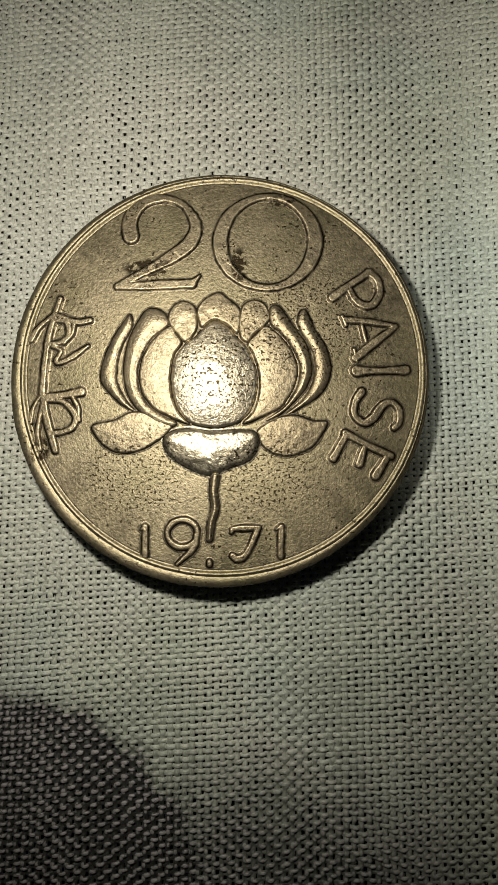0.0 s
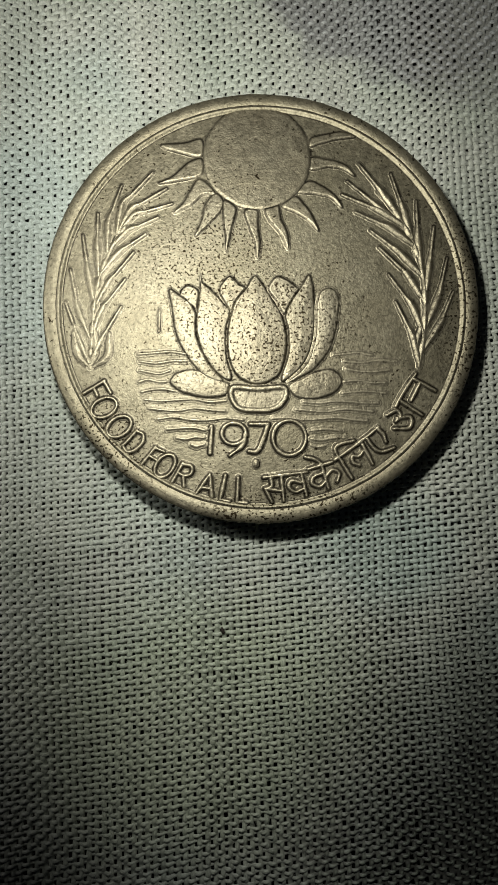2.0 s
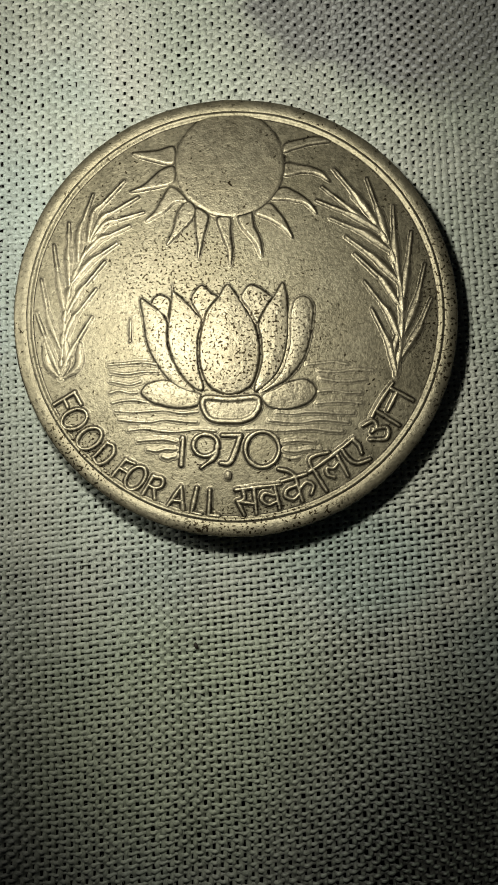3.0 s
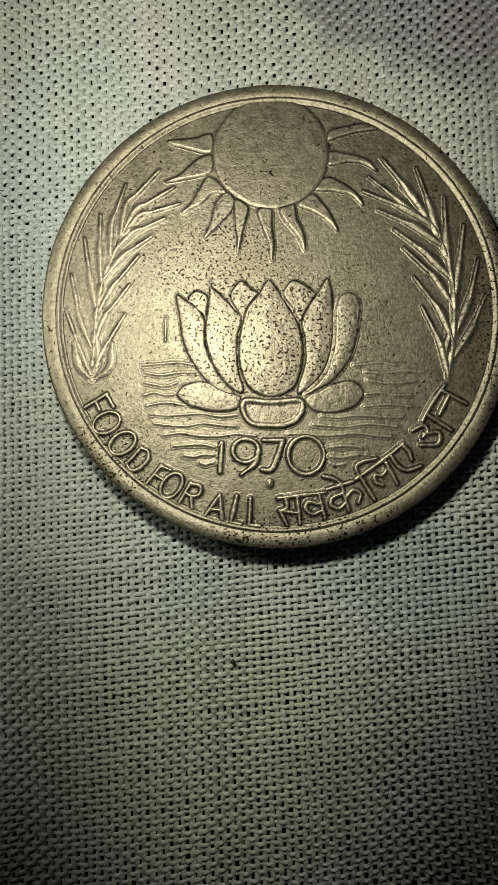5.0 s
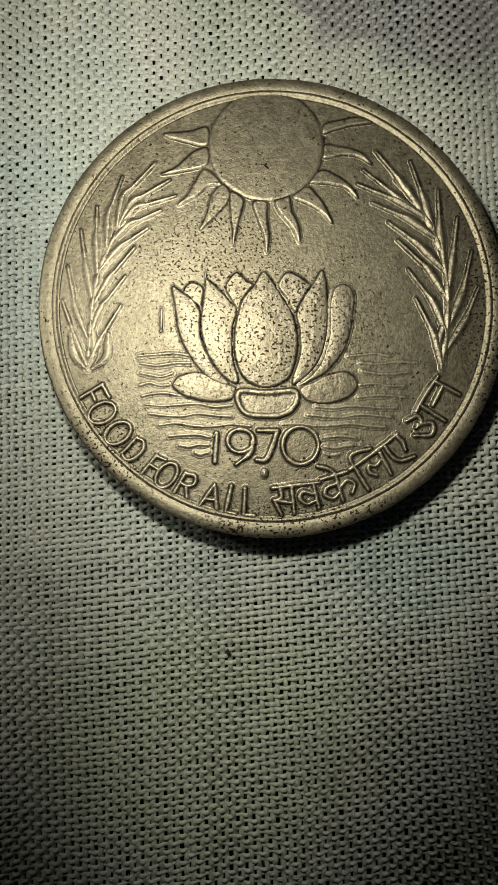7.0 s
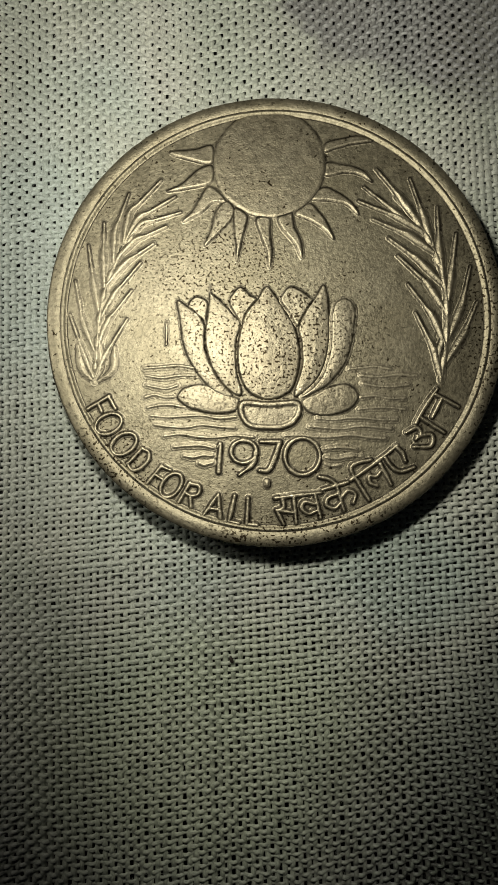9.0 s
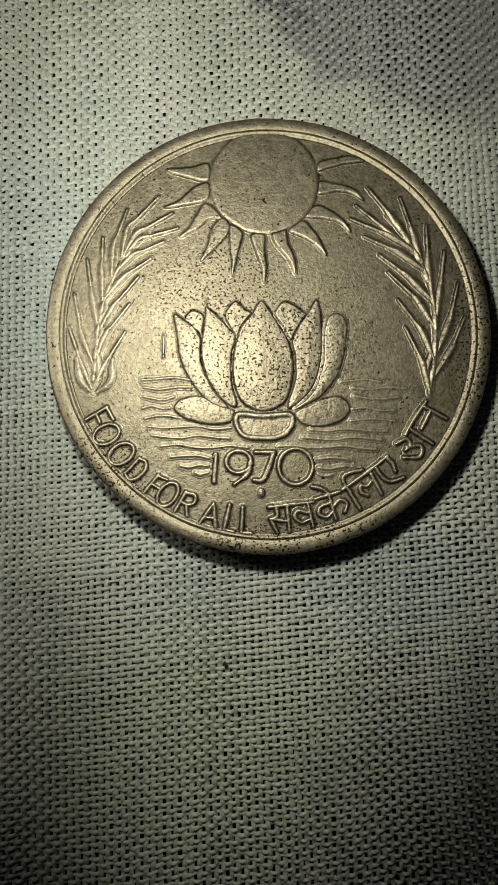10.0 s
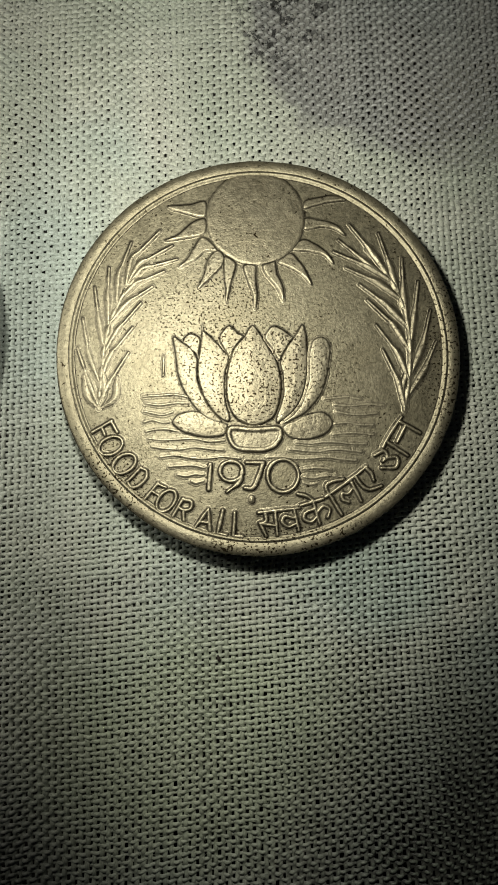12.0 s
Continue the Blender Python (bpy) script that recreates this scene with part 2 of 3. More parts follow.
def threads(count, cross_count, pitch, cross_pitch, start, cross_start, along_x, half, rise):
    """One set of threads of a plain weave: flattened yarns that go over and under those of the other set."""
    steps, prof = 4, 6
    n = cross_count * steps
    u = cross_start + np.arange(n) * cross_pitch / steps
    i = np.arange(count)
    def drift(step, size):
        k = cross_count // step + 3
        return np.array([np.interp(np.arange(n) / (step * steps), np.arange(k), rng.normal(0, size, k)) for _ in i])

    # neighbours bunch and part together a little, so that the weave opens and closes in patches
    shared = np.interp(i, np.linspace(0, count, count // 3), rng.normal(0, 0.03, count // 3))[:, None] * np.sin(u * 0.35 + 2)[None, :]
    width = half * np.clip(1 + rng.normal(0, 0.06, (count, 1)) + drift(1, 0.07) + drift(3, 0.06), 0.6, 1.4)
    # drawn tight above the coins, more open below them
    far = (start + i * pitch)[:, None] + 0 * u[None, :] if along_x else u[None, :] + 0 * i[:, None]
    side = u[None, :] + 0 * i[:, None] if along_x else (start + i * pitch)[:, None] + 0 * u[None, :]
    width = width * (0.99 + 0.02 / (1 + np.exp(-(far - 2) / 4)) - 0.13 / (1 + np.exp(-(side - 12) / 4)) / (1 + np.exp((far + 9) / 3)))
    centre = start + i[:, None] * pitch + drift(4, 0.022) + drift(1, 0.012) + shared
    centre = centre + (SLANT * (u[None, :] - cross_start) - 2.0 if along_x else 0.02 * (u[None, :] - cross_start))
    phase = np.pi * (np.arange(n)[None, :] / steps + i[:, None] + (0 if along_x else 1))
    up = rise * np.cos(phase) + drift(3, 0.012)
    ang = np.linspace(0.0, np.pi, prof)
    off, hgt = -np.cos(ang), np.sin(ang) ** 1.1
    a = centre[:, :, None] + width[:, :, None] * off
    b_ = np.broadcast_to(u[None, :, None], a.shape)
    x, y = (b_, a) if along_x else (a, b_)
    z = up[:, :, None] + 0.095 * hgt - (0.03 if along_x else 0.045) + swell(x, y)
    verts = np.stack([x, y, z], -1).reshape(-1, 3)
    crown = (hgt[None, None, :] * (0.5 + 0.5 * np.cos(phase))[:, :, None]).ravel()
    idx = np.arange(count * n * prof).reshape(count, n, prof)
    q = np.stack([idx[:, :-1, :-1], idx[:, 1:, :-1], idx[:, 1:, 1:], idx[:, :-1, 1:]], -1).reshape(-1, 4)
    if not along_x:
        q = q[:, ::-1]
    return verts, q, crown


def big_mesh(name, verts, quads, crown=None):
    me = bpy.data.meshes.new(name)
    me.vertices.add(len(verts))
    me.vertices.foreach_set("co", (verts * MM).ravel())
    me.loops.add(quads.size)
    me.loops.foreach_set("vertex_index", quads.ravel().astype(np.int32))
    me.polygons.add(len(quads))
    me.polygons.foreach_set("loop_start", np.arange(0, quads.size, 4, dtype=np.int32))
    me.update(calc_edges=True)
    me.polygons.foreach_set("use_smooth", np.ones(len(quads), dtype=bool))
    me.validate()
    if crown is not None:
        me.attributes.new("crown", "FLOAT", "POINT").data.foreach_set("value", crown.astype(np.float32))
    return me


cloth = tagged(new("cotton_cloth"), "pale green-grey plain-woven cotton cloth with dark printed patches", "cloth")
NX, NY = int((X1 - X0) / PX), int((Y1 - Y0) / PY)
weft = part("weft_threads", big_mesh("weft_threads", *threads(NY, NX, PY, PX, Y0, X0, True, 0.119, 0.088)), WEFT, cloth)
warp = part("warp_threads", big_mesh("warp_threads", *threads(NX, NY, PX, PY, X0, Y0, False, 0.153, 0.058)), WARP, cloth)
weft["kind"] = warp["kind"] = "stuff"


def fuzz(count):
    """Loose fibre ends that stand out of the yarn in small arcs."""
    at = np.stack([rng.uniform(X0 + 1, X1 - 1, count), rng.uniform(Y0 + 1, Y1 - 1, count)], -1)
    a = rng.uniform(0, 2 * np.pi, count)
    bend = rng.normal(0, 0.9, count)
    size = rng.uniform(0.12, 0.42, count)
    rise = rng.uniform(0.02, 0.09, count)
    rows = []
    for k in range(5):
        f = k / 4
        turn = a + bend * f
        mid = at + (size * f)[:, None] * np.stack([np.cos(turn), np.sin(turn)], -1)
        side = 0.008 * (1 - 0.6 * f) * np.stack([-np.sin(turn), np.cos(turn)], -1)
        z = swell(mid[:, 0], mid[:, 1]) + 0.10 + rise * 4 * f * (1 - 0.75 * f)
        rows += [np.c_[mid - side, z], np.c_[mid + side, z]]
    verts = np.stack(rows, 1).reshape(-1, 3)
    base = 10 * np.arange(count)[:, None, None] + 2 * np.arange(4)[None, :, None]
    return verts, (base + np.array([0, 2, 3, 1])[None, None, :]).reshape(-1, 4)


part("fibre_fuzz", big_mesh("fibre_fuzz", *fuzz(26000)), WEFT, cloth)["kind"] = "stuff"
# the rest of the cloth, out to its edges
gx = np.r_[np.linspace(-95, X0 + 1, 14), np.linspace(X0 + 1, X1 - 1, 12)[1:-1], np.linspace(X1 - 1, 130, 14)]
gy = np.r_[np.linspace(-110, Y0 + 3, 14), np.linspace(Y0 + 3, Y1 - 3, 12)[1:-1], np.linspace(Y1 - 3, 100, 14)]
verts = [(x, y, float(swell(x, y)) + 0.05) for y in gy for x in gx]
faces = [(j * len(gx) + i, j * len(gx) + i + 1, (j + 1) * len(gx) + i + 1, (j + 1) * len(gx) + i) for j in range(len(gy) - 1) for i in range(len(gx) - 1)
         if not (X0 < (gx[i] + gx[i + 1]) / 2 < X1 and Y0 + 2 < (gy[j] + gy[j + 1]) / 2 < Y1 - 2)]
part("cloth_margin", mesh_of("cloth_margin", verts, faces), WEFT, cloth)


# ---- coins: struck discs with raised designs ----
def coin_body(r, thick, rim, drop, reeds, shift):
    """A turned disc with a rim, a fine bead inside it, a sunk field and a reeded edge; shift: how far the strike lies off the middle."""
    n = reeds * 4
    inner = r - rim
    prof = [(r - 0.12, 0.0), (r - 0.02, 0.10), (r, 0.16), (r, thick - 0.26), (r - 0.02, thick - 0.19), (r - 0.07, thick - 0.12), (r - 0.13, thick - 0.085), (r - 0.22, thick - 0.065), (inner + 0.27, thick - 0.01),
            (inner + 0.235, thick - 0.045), (inner + 0.19, thick - 0.045), (inner + 0.15, thick + 0.005), (inner + 0.07, thick + 0.005), (inner, thick - 0.05), (inner - 0.05, thick - drop + 0.02),
            (inner - 0.10, thick - drop), (inner - 0.16, thick - drop), (r * 0.6, thick - drop), (r * 0.3, thick - drop)]
    verts, faces = [], []
    for k, (rad, z) in enumerate(prof):
        for j in range(n):
            a = 2 * math.pi * j / n
            groove = 0.10 if k in (2, 3) and j % 4 in (0, 1) else 0.0
            wear = 0.012 * noise.noise((math.cos(a) * 9, math.sin(a) * 9, k * 0.4)) + 0.010 * noise.noise((math.cos(a) * 40, math.sin(a) * 40, k * 0.7)) if k < 16 else 0.0
            off = shift if k > 7 else (0.0, 0.0)
            verts.append(((rad - groove + wear) * math.cos(a) + off[0], (rad - groove + wear) * math.sin(a) + off[1], z + 0.8 * wear))
    for k in range(len(prof) - 1):
        for j in range(n):
            j2 = (j + 1) % n
            faces.append((k * n + j, k * n + j2, (k + 1) * n + j2, (k + 1) * n + j))
    faces.append(tuple(range((len(prof) - 1) * n, len(prof) * n)))
    faces.append(tuple(reversed(range(n))))
    me = mesh_of("coin_body", verts, faces)
    rings = len(prof) - 1
    me.polygons.foreach_set("material_index", [1 if f < rings * n and (f // n in (4, 9, 15) or (f // n in (1, 2, 3) and f % 4 in (0, 1))) else 0 for f in range(len(faces))])
    return me


def area(points):
    """A closed rounded outline."""
    p = np.array(points, dtype=float)
    n = len(p)
    a, b, c_, d = (np.roll(p, s, 0) for s in (1, 0, -1, -2))
    t = (np.arange(6) / 6)[None, :, None]
    a, b, c_, d = (q[:, None, :] for q in (a, b, c_, d))
    return "area", (0.5 * (2 * b + (c_ - a) * t + (2 * a - 5 * b + 4 * c_ - d) * t ** 2 + (3 * b - a - 3 * c_ + d) * t ** 3)).reshape(n * 6, 2), None


def oval(centre, rx, ry, turn=0.0):
    a = np.linspace(0, 2 * math.pi, 64, endpoint=False)
    x, y, k = rx * np.cos(a), ry * np.sin(a), radians(turn)
    return "area", np.stack([centre[0] + x * math.cos(k) - y * math.sin(k), centre[1] + x * math.sin(k) + y * math.cos(k)], -1), None


def line(points, widths):
    """A smooth stroke; its widths are spread evenly along it."""
    p = spline(points, 6)
    s = np.r_[0, np.cumsum(np.linalg.norm(np.diff(p, axis=0), axis=1))]
    return "line", p, np.interp(s / s[-1], np.linspace(0, 1, len(widths)), widths) / 2


def loop(centre, rx, ry, width, turn=0.0):
    p = oval(centre, rx, ry, turn)[1]
    return "line", np.vstack([p, p[:1]]), np.full(len(p) + 1, width / 2)


def depth_in(shape, x, y):
    """How far each place x, y lies inside a shape; negative outside."""
    how, p, half = shape
    q = np.roll(p, -1, 0) if how == "area" else p[1:]
    a = p if how == "area" else p[:-1]
    e = q - a
    px, py = x[:, None] - a[None, :, 0], y[:, None] - a[None, :, 1]
    t = np.clip((px * e[:, 0] + py * e[:, 1]) / np.maximum((e ** 2).sum(1), 1e-9), 0, 1)
    dist = np.hypot(px - t * e[:, 0], py - t * e[:, 1])
    if how == "line":
        return (half[:-1] + t * np.diff(half) - dist).max(1)
    cut = (a[None, :, 1] > y[:, None]) != (q[None, :, 1] > y[:, None])
    side = px < e[:, 0] * py / np.where(np.abs(e[:, 1]) < 1e-9, 1e-9, e[:, 1])
    inside = (cut & side).sum(1) % 2 == 1
    return np.where(inside, 1, -1) * dist.min(1)


LATTICE = np.random.default_rng(8).random((64, 64))


def grainy(x, y, size):
    """Smooth random heights between 0 and 1, about size millimetres across."""
    u, v = x / size + 500, y / size + 500
    i, j = np.floor(u).astype(int), np.floor(v).astype(int)
    f, g = u - i, v - j
    f, g = f * f * (3 - 2 * f), g * g * (3 - 2 * g)
    at = lambda a, b_: LATTICE[a % 64, b_ % 64]
    return (at(i, j) * (1 - f) + at(i + 1, j) * f) * (1 - g) + (at(i, j + 1) * (1 - f) + at(i + 1, j + 1) * f) * g


def smooth(a, b_, v):
    t = np.clip((v - a) / (b_ - a), 0, 1)
    return t * t * (3 - 2 * t)


LAYERS = itertools.count()


def relief(name, shapes, height, coin, parent=None, label="", minus=(), gap=0.03, dome=0.0, swell=2.0, edge=0.0, soft=0.07, dirt=1.0, lumps=0.012, metal=None):
    """One raised piece of a design: steep flanks, a worn top and a line of grime round its foot. dome: how much the middle rises; edge: a raised border;
    minus: pieces that lie over it."""
    every = np.vstack([s[1] for s in shapes])
    wide = max([0.0] + [s[2].max() for s in shapes if s[2] is not None])
    step, pad = 0.042, wide + 0.2
    xs, ys = (np.arange(every[:, k].min() - pad, every[:, k].max() + pad, step) for k in (0, 1))
    x, y = (g.ravel() for g in np.meshgrid(xs, ys, indexing="ij"))
    d = depth_in(shapes[0], x, y)
    for s in shapes[1:]:
        d = np.maximum(d, depth_in(s, x, y))
    for s in minus:
        d = np.minimum(d, -depth_in(s, x, y) - gap)
    # struck edges are never quite straight
    d = d + 0.035 * (grainy(x, y, 0.35) - 0.5) + 0.02 * (grainy(x + 7, y, 0.13) - 0.5)
    most = max(d.max(), 0.05)
    z = height * smooth(-0.02, soft, d) + dome * (1 - (1 - np.clip(d / most, 0, 1)) ** swell) + edge * smooth(0, 0.08, d) * (1 - smooth(0.18, 0.34, d))
    z = z + smooth(0.0, 0.15, d) * (lumps * (grainy(x, y, 0.45) - 0.5) + 0.5 * lumps * (grainy(x, y + 3, 0.15) - 0.5))
    # each foot lies a hair above the last and dips into the field at its border
    z = np.maximum(z, 0) + 0.003 + 0.0022 * (next(LAYERS) % 9) - 0.04 * smooth(-0.11, -0.15, d) + coin["field"]
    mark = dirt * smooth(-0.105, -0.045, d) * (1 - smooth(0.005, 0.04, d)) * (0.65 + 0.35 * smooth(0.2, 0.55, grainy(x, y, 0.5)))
    idx = np.arange(len(x)).reshape(len(xs), len(ys))
    quads = np.stack([idx[:-1, :-1], idx[1:, :-1], idx[1:, 1:], idx[:-1, 1:]], -1).reshape(-1, 4)
    quads = quads[(d[quads] > (-0.09 if metal else -0.14)).any(1) & (np.hypot(x, y)[quads] < coin["reach"]).all(1)]
    used, flat = np.unique(quads, return_inverse=True)
    me = big_mesh(name, np.stack([x, y, z], -1)[used], flat.reshape(-1, 4))
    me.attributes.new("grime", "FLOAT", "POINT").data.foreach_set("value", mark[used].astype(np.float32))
    return part(name, me, metal or METAL[coin["alloy"]], parent or coin, label)


def new_coin(label, x, y, z, tilt_x, tilt_y, turn, r, thick, rim, drop, reeds, alloy, shift=(0.0, 0.0)):
    c = tagged(new("coin"), label, "coin", "coins on the cloth")
    c.matrix_basis = pose(x * MM, y * MM, z * MM, tilt_x, tilt_y, turn)
    c["field"], c["alloy"], c["reach"] = thick - drop, alloy, r - rim + 0.12
    part("disc", coin_body(r, thick, rim, drop, reeds, shift), FIELD[alloy], c)
    return c


# the coin with the large 20
c = new_coin("worn brass coin with raised 20 above a lotus", -0.26, 0.37, 0, 0, 0, -2.5, 11.1, 1.70, 0.62, 0.13, 130, "brass", (0.17, 0.16))
relief("numeral", [line([(-4.96, 7.5), (-5.08, 8.15), (-4.79, 8.95), (-4.14, 9.5), (-3.2, 9.65), (-2.16, 9.27), (-1.45, 8.21), (-1.62, 7.28), (-2.4, 6.51), (-3.84, 5.62), (-5.5, 4.68)],
                        [0.9, 0.8, 0.6, 0.42, 0.36, 0.62, 0.82, 0.76, 0.55, 0.46, 0.36]),
                   line([(-5.55, 4.62), (-4.4, 4.68), (-1.5, 4.84)], [0.34, 0.5, 0.54, 0.5]), line([(-1.45, 4.9), (-1.1, 5.3)], [0.4, 0.1])], 0.09, c)
relief("numeral", [oval((2.49, 7.22), 2.97, 2.74)], 0.09, c, minus=[oval((2.49, 7.24), 2.14, 2.38)], gap=0.0)
for strokes in (
        (line([(6.02, 4.2), (6.93, 4.9), (7.96, 5.62)], [0.5, 0.36, 0.4]), line([(7.87, 5.62), (8.35, 5.2), (8.47, 4.46), (8.12, 3.84), (7.62, 3.8), (7.17, 4.13), (6.87, 4.68)], [0.38, 0.4, 0.4, 0.34])),
        (line([(6.72, 2.99), (7.99, 2.89), (9.31, 2.7)], [0.36, 0.34, 0.24]), line([(9.31, 2.64), (8.29, 1.83), (7.27, 0.96)], [0.3, 0.46, 0.46]), line([(7.58, 2.67), (7.79, 1.85)], [0.24, 0.24]),
         line([(6.54, 3.17), (6.75, 2.71)], [0.2, 0.2]), line([(7.18, 1.41), (7.34, 0.78)], [0.2, 0.2]))):
    relief("letter", strokes, 0.09, c)
for strokes in (
        (line([(7.34, 0.27), (8.51, 0.3), (9.84, 0.36)], [0.62, 0.4, 0.36, 0.38, 0.52]),),
        (line([(7.59, -0.83), (7.28, -1.37), (7.25, -2.05), (7.75, -2.45), (8.24, -2.14), (8.64, -1.57), (9.1, -1.35), (9.51, -1.7), (9.54, -2.37), (9.28, -2.67)], [0.42, 0.36, 0.36, 0.44, 0.44, 0.36, 0.36, 0.3]),),
        (line([(6.81, -3.03), (7.91, -3.59), (9.12, -4.13)], [0.4, 0.38, 0.4]), line([(6.84, -3.09), (6.19, -4.33)], [0.34, 0.44]), line([(7.79, -3.65), (7.52, -4.58)], [0.3, 0.44]), line([(8.97, -4.14), (8.35, -5.17)], [0.34, 0.44]))):
    relief("letter", strokes, 0.09, c)
for strokes in (
        (line([(-3.38, -8.17), (-3.31, -9.63)], [0.34, 0.34]), line([(-3.55, -8.29), (-3.38, -8.11)], [0.16, 0.2])),
        (loop((-1.43, -8.42), 0.78, 0.70, 0.30), line([(-0.7, -8.48), (-0.79, -9.11), (-1.65, -9.99)], [0.32, 0.32, 0.16])),
        (line([(1.09, -8.27), (1.26, -8.07), (2.47, -8)], [0.22, 0.34, 0.3]), line([(2.41, -8.08), (2.12, -8.86), (1.79, -9.44), (1.42, -9.6), (1.19, -9.46)], [0.32, 0.32, 0.34, 0.36, 0.3])),
        (line([(3.62, -7.93), (3.63, -9.37)], [0.34, 0.34]), line([(3.39, -8.05), (3.59, -7.87)], [0.16, 0.2]))):
    relief("numeral", strokes, 0.09, c)
relief("dot", [line([(0.02, -9.82), (0.03, -9.94)], [0.3, 0.3])], 0.08, c)
relief("stem", [line([(0.14, -5.44), (0.08, -6.2), (0.2, -7.07), (0.03, -7.79), (-0.03, -8.65)], [0.46, 0.44, 0.40, 0.34])], 0.13, c, soft=0.2)
# lotus: two ribbed petals on each side, two broad inner ones, a globe, a scalloped crown and three leaves below
globe = area([(-1.66, 1.58), (-1.23, 1.92), (-0.79, 2.39), (-0.21, 2.8), (0.53, 2.51), (1.03, 1.96), (1.65, 1.33), (2.07, 0.37), (2.21, -0.53), (2.09, -1.37), (1.76, -2.13), (1.19, -2.65), (0.01, -2.92), (-1.18, -2.74), (-1.86, -2.13), (-2.26, -1.24), (-2.37, -0.18), (-2.18, 0.95)])
for pts, h, dome, dirt in (
        ([(-4.81, 3.07), (-5.54, 1.9), (-6, 0.81), (-6.18, -0.36), (-5.83, -1.02), (-4.97, -1.79), (-4.1, -2.22), (-4.68, -1.66), (-5.21, -0.7), (-5.3, 0.37), (-5.09, 1.39), (-4.59, 2.45)], 0.05, 0.13, 1),
        ([(-3.76, 3.43), (-2.96, 3.25), (-2.65, 2.57), (-3.26, 2.04), (-3.78, 1.41), (-4.07, 0.64), (-4.18, -0.13), (-4.05, -0.98), (-3.68, -1.63), (-2.99, -2.22), (-2.02, -2.67), (-2.36, -2.92), (-3.52, -2.47), (-4.28, -1.83), (-4.81, -0.84), (-4.96, 0.22), (-4.76, 1.61), (-4.31, 2.76)], 0.05, 0.14, 1),
        ([(-2.55, 2.48), (-3.2, 1.98), (-3.68, 1.35), (-3.98, 0.64), (-4.09, -0.13), (-3.96, -0.91), (-3.63, -1.54), (-2.94, -2.16), (-1.33, -2.77), (-1.86, -2.22), (-2.29, -1.3), (-2.43, -0.18), (-2.27, 0.89), (-1.91, 1.57), (-2.2, 2.06)], 0.12, 0.03, 1)):
    relief("petal", [area(pts)], h, c, minus=[globe], dome=0.65 * dome + 0.02, dirt=dirt, lumps=0.014)
for pts, h, dome, dirt in (
        ([(2.54, 2.57), (3.17, 2.16), (3.73, 1.56), (4.1, 0.9), (4.26, 0.18), (4.13, -0.61), (3.8, -1.27), (3.28, -1.88), (1.54, -2.67), (1.96, -2.09), (2.24, -1.31), (2.3, -0.47), (2.15, 0.43), (1.86, 1.13), (1.58, 1.55), (1.98, 2.07)], 0.13, 0.04, 1),
        ([(2.72, 3.56), (3.1, 3.72), (3.53, 3.27), (4.06, 2.48), (4.58, 1.76), (4.92, 0.88), (5, 0.22), (4.81, -0.5), (4.38, -1.14), (3.46, -2.08), (2.65, -2.46), (3.52, -1.82), (3.94, -1.27), (4.28, -0.54), (4.41, 0.24), (4.21, 0.96), (3.81, 1.65), (3.29, 2.25), (2.8, 2.7)], 0.06, 0.15, 1)):
    relief("petal", [area(pts)], h, c, minus=[globe], dome=0.65 * dome + 0.02, dirt=dirt, lumps=0.014)
for pts, h, dome, dirt in (
        ([(4.57, 3.53), (4.79, 3.17), (5.19, 2.32), (5.71, 1.51), (5.99, 0.51), (5.86, -0.36), (5.49, -0.99), (4.83, -1.52), (3.73, -2.14), (4.45, -1.44), (4.93, -0.77), (5.15, -0.01), (5.13, 0.74), (4.85, 1.58), (4.39, 2.3), (4.17, 2.85), (4.28, 3.34)], 0.05, 0.15, 1),):
    relief("petal", [area(pts)], h, c, minus=[globe], dome=0.65 * dome + 0.02, dirt=dirt, lumps=0.014)
relief("petal", [globe], 0.10, c, dome=0.24, soft=0.12, swell=1.7, lumps=0.012, metal=SHINY, label="worn bulging middle petal, colour lifted for its highlight")
for pts in ([(-2.62, 2.58), (-2.7, 3.04), (-2.48, 3.54), (-2.01, 3.86), (-1.52, 3.74), (-1.2, 3.37), (-1.1, 2.6), (-1.32, 1.95), (-1.73, 1.64), (-2.17, 2)], [(-1.14, 3.41), (-0.74, 4), (-0.02, 4.36), (0.5, 4.02), (1.1, 3.51), (1.21, 2.8), (1.02, 2.12), (0.53, 2.54), (-0.21, 2.87), (-0.8, 2.45), (-1.05, 2.76)],
            [(1.19, 3.45), (1.6, 3.92), (2.17, 3.93), (2.6, 3.53), (2.76, 3.01), (2.51, 2.61), (1.98, 2.14), (1.58, 1.67), (1.14, 2.12)]):
    relief("petal_tip", [area(pts)], 0.13, c, minus=[globe], gap=0.02, dome=0.03, dirt=0.7, lumps=0.03)
base = area([(-2.63, -3.52), (-2.29, -3.19), (-1.32, -2.98), (-0.04, -3.1), (1.2, -2.97), (2.08, -3.04), (2.36, -3.5), (2.26, -4.09), (1.78, -4.64), (0.91, -4.98), (-0.18, -5.4), (-1.23, -5.08), (-2.23, -4.52), (-2.58, -4)])
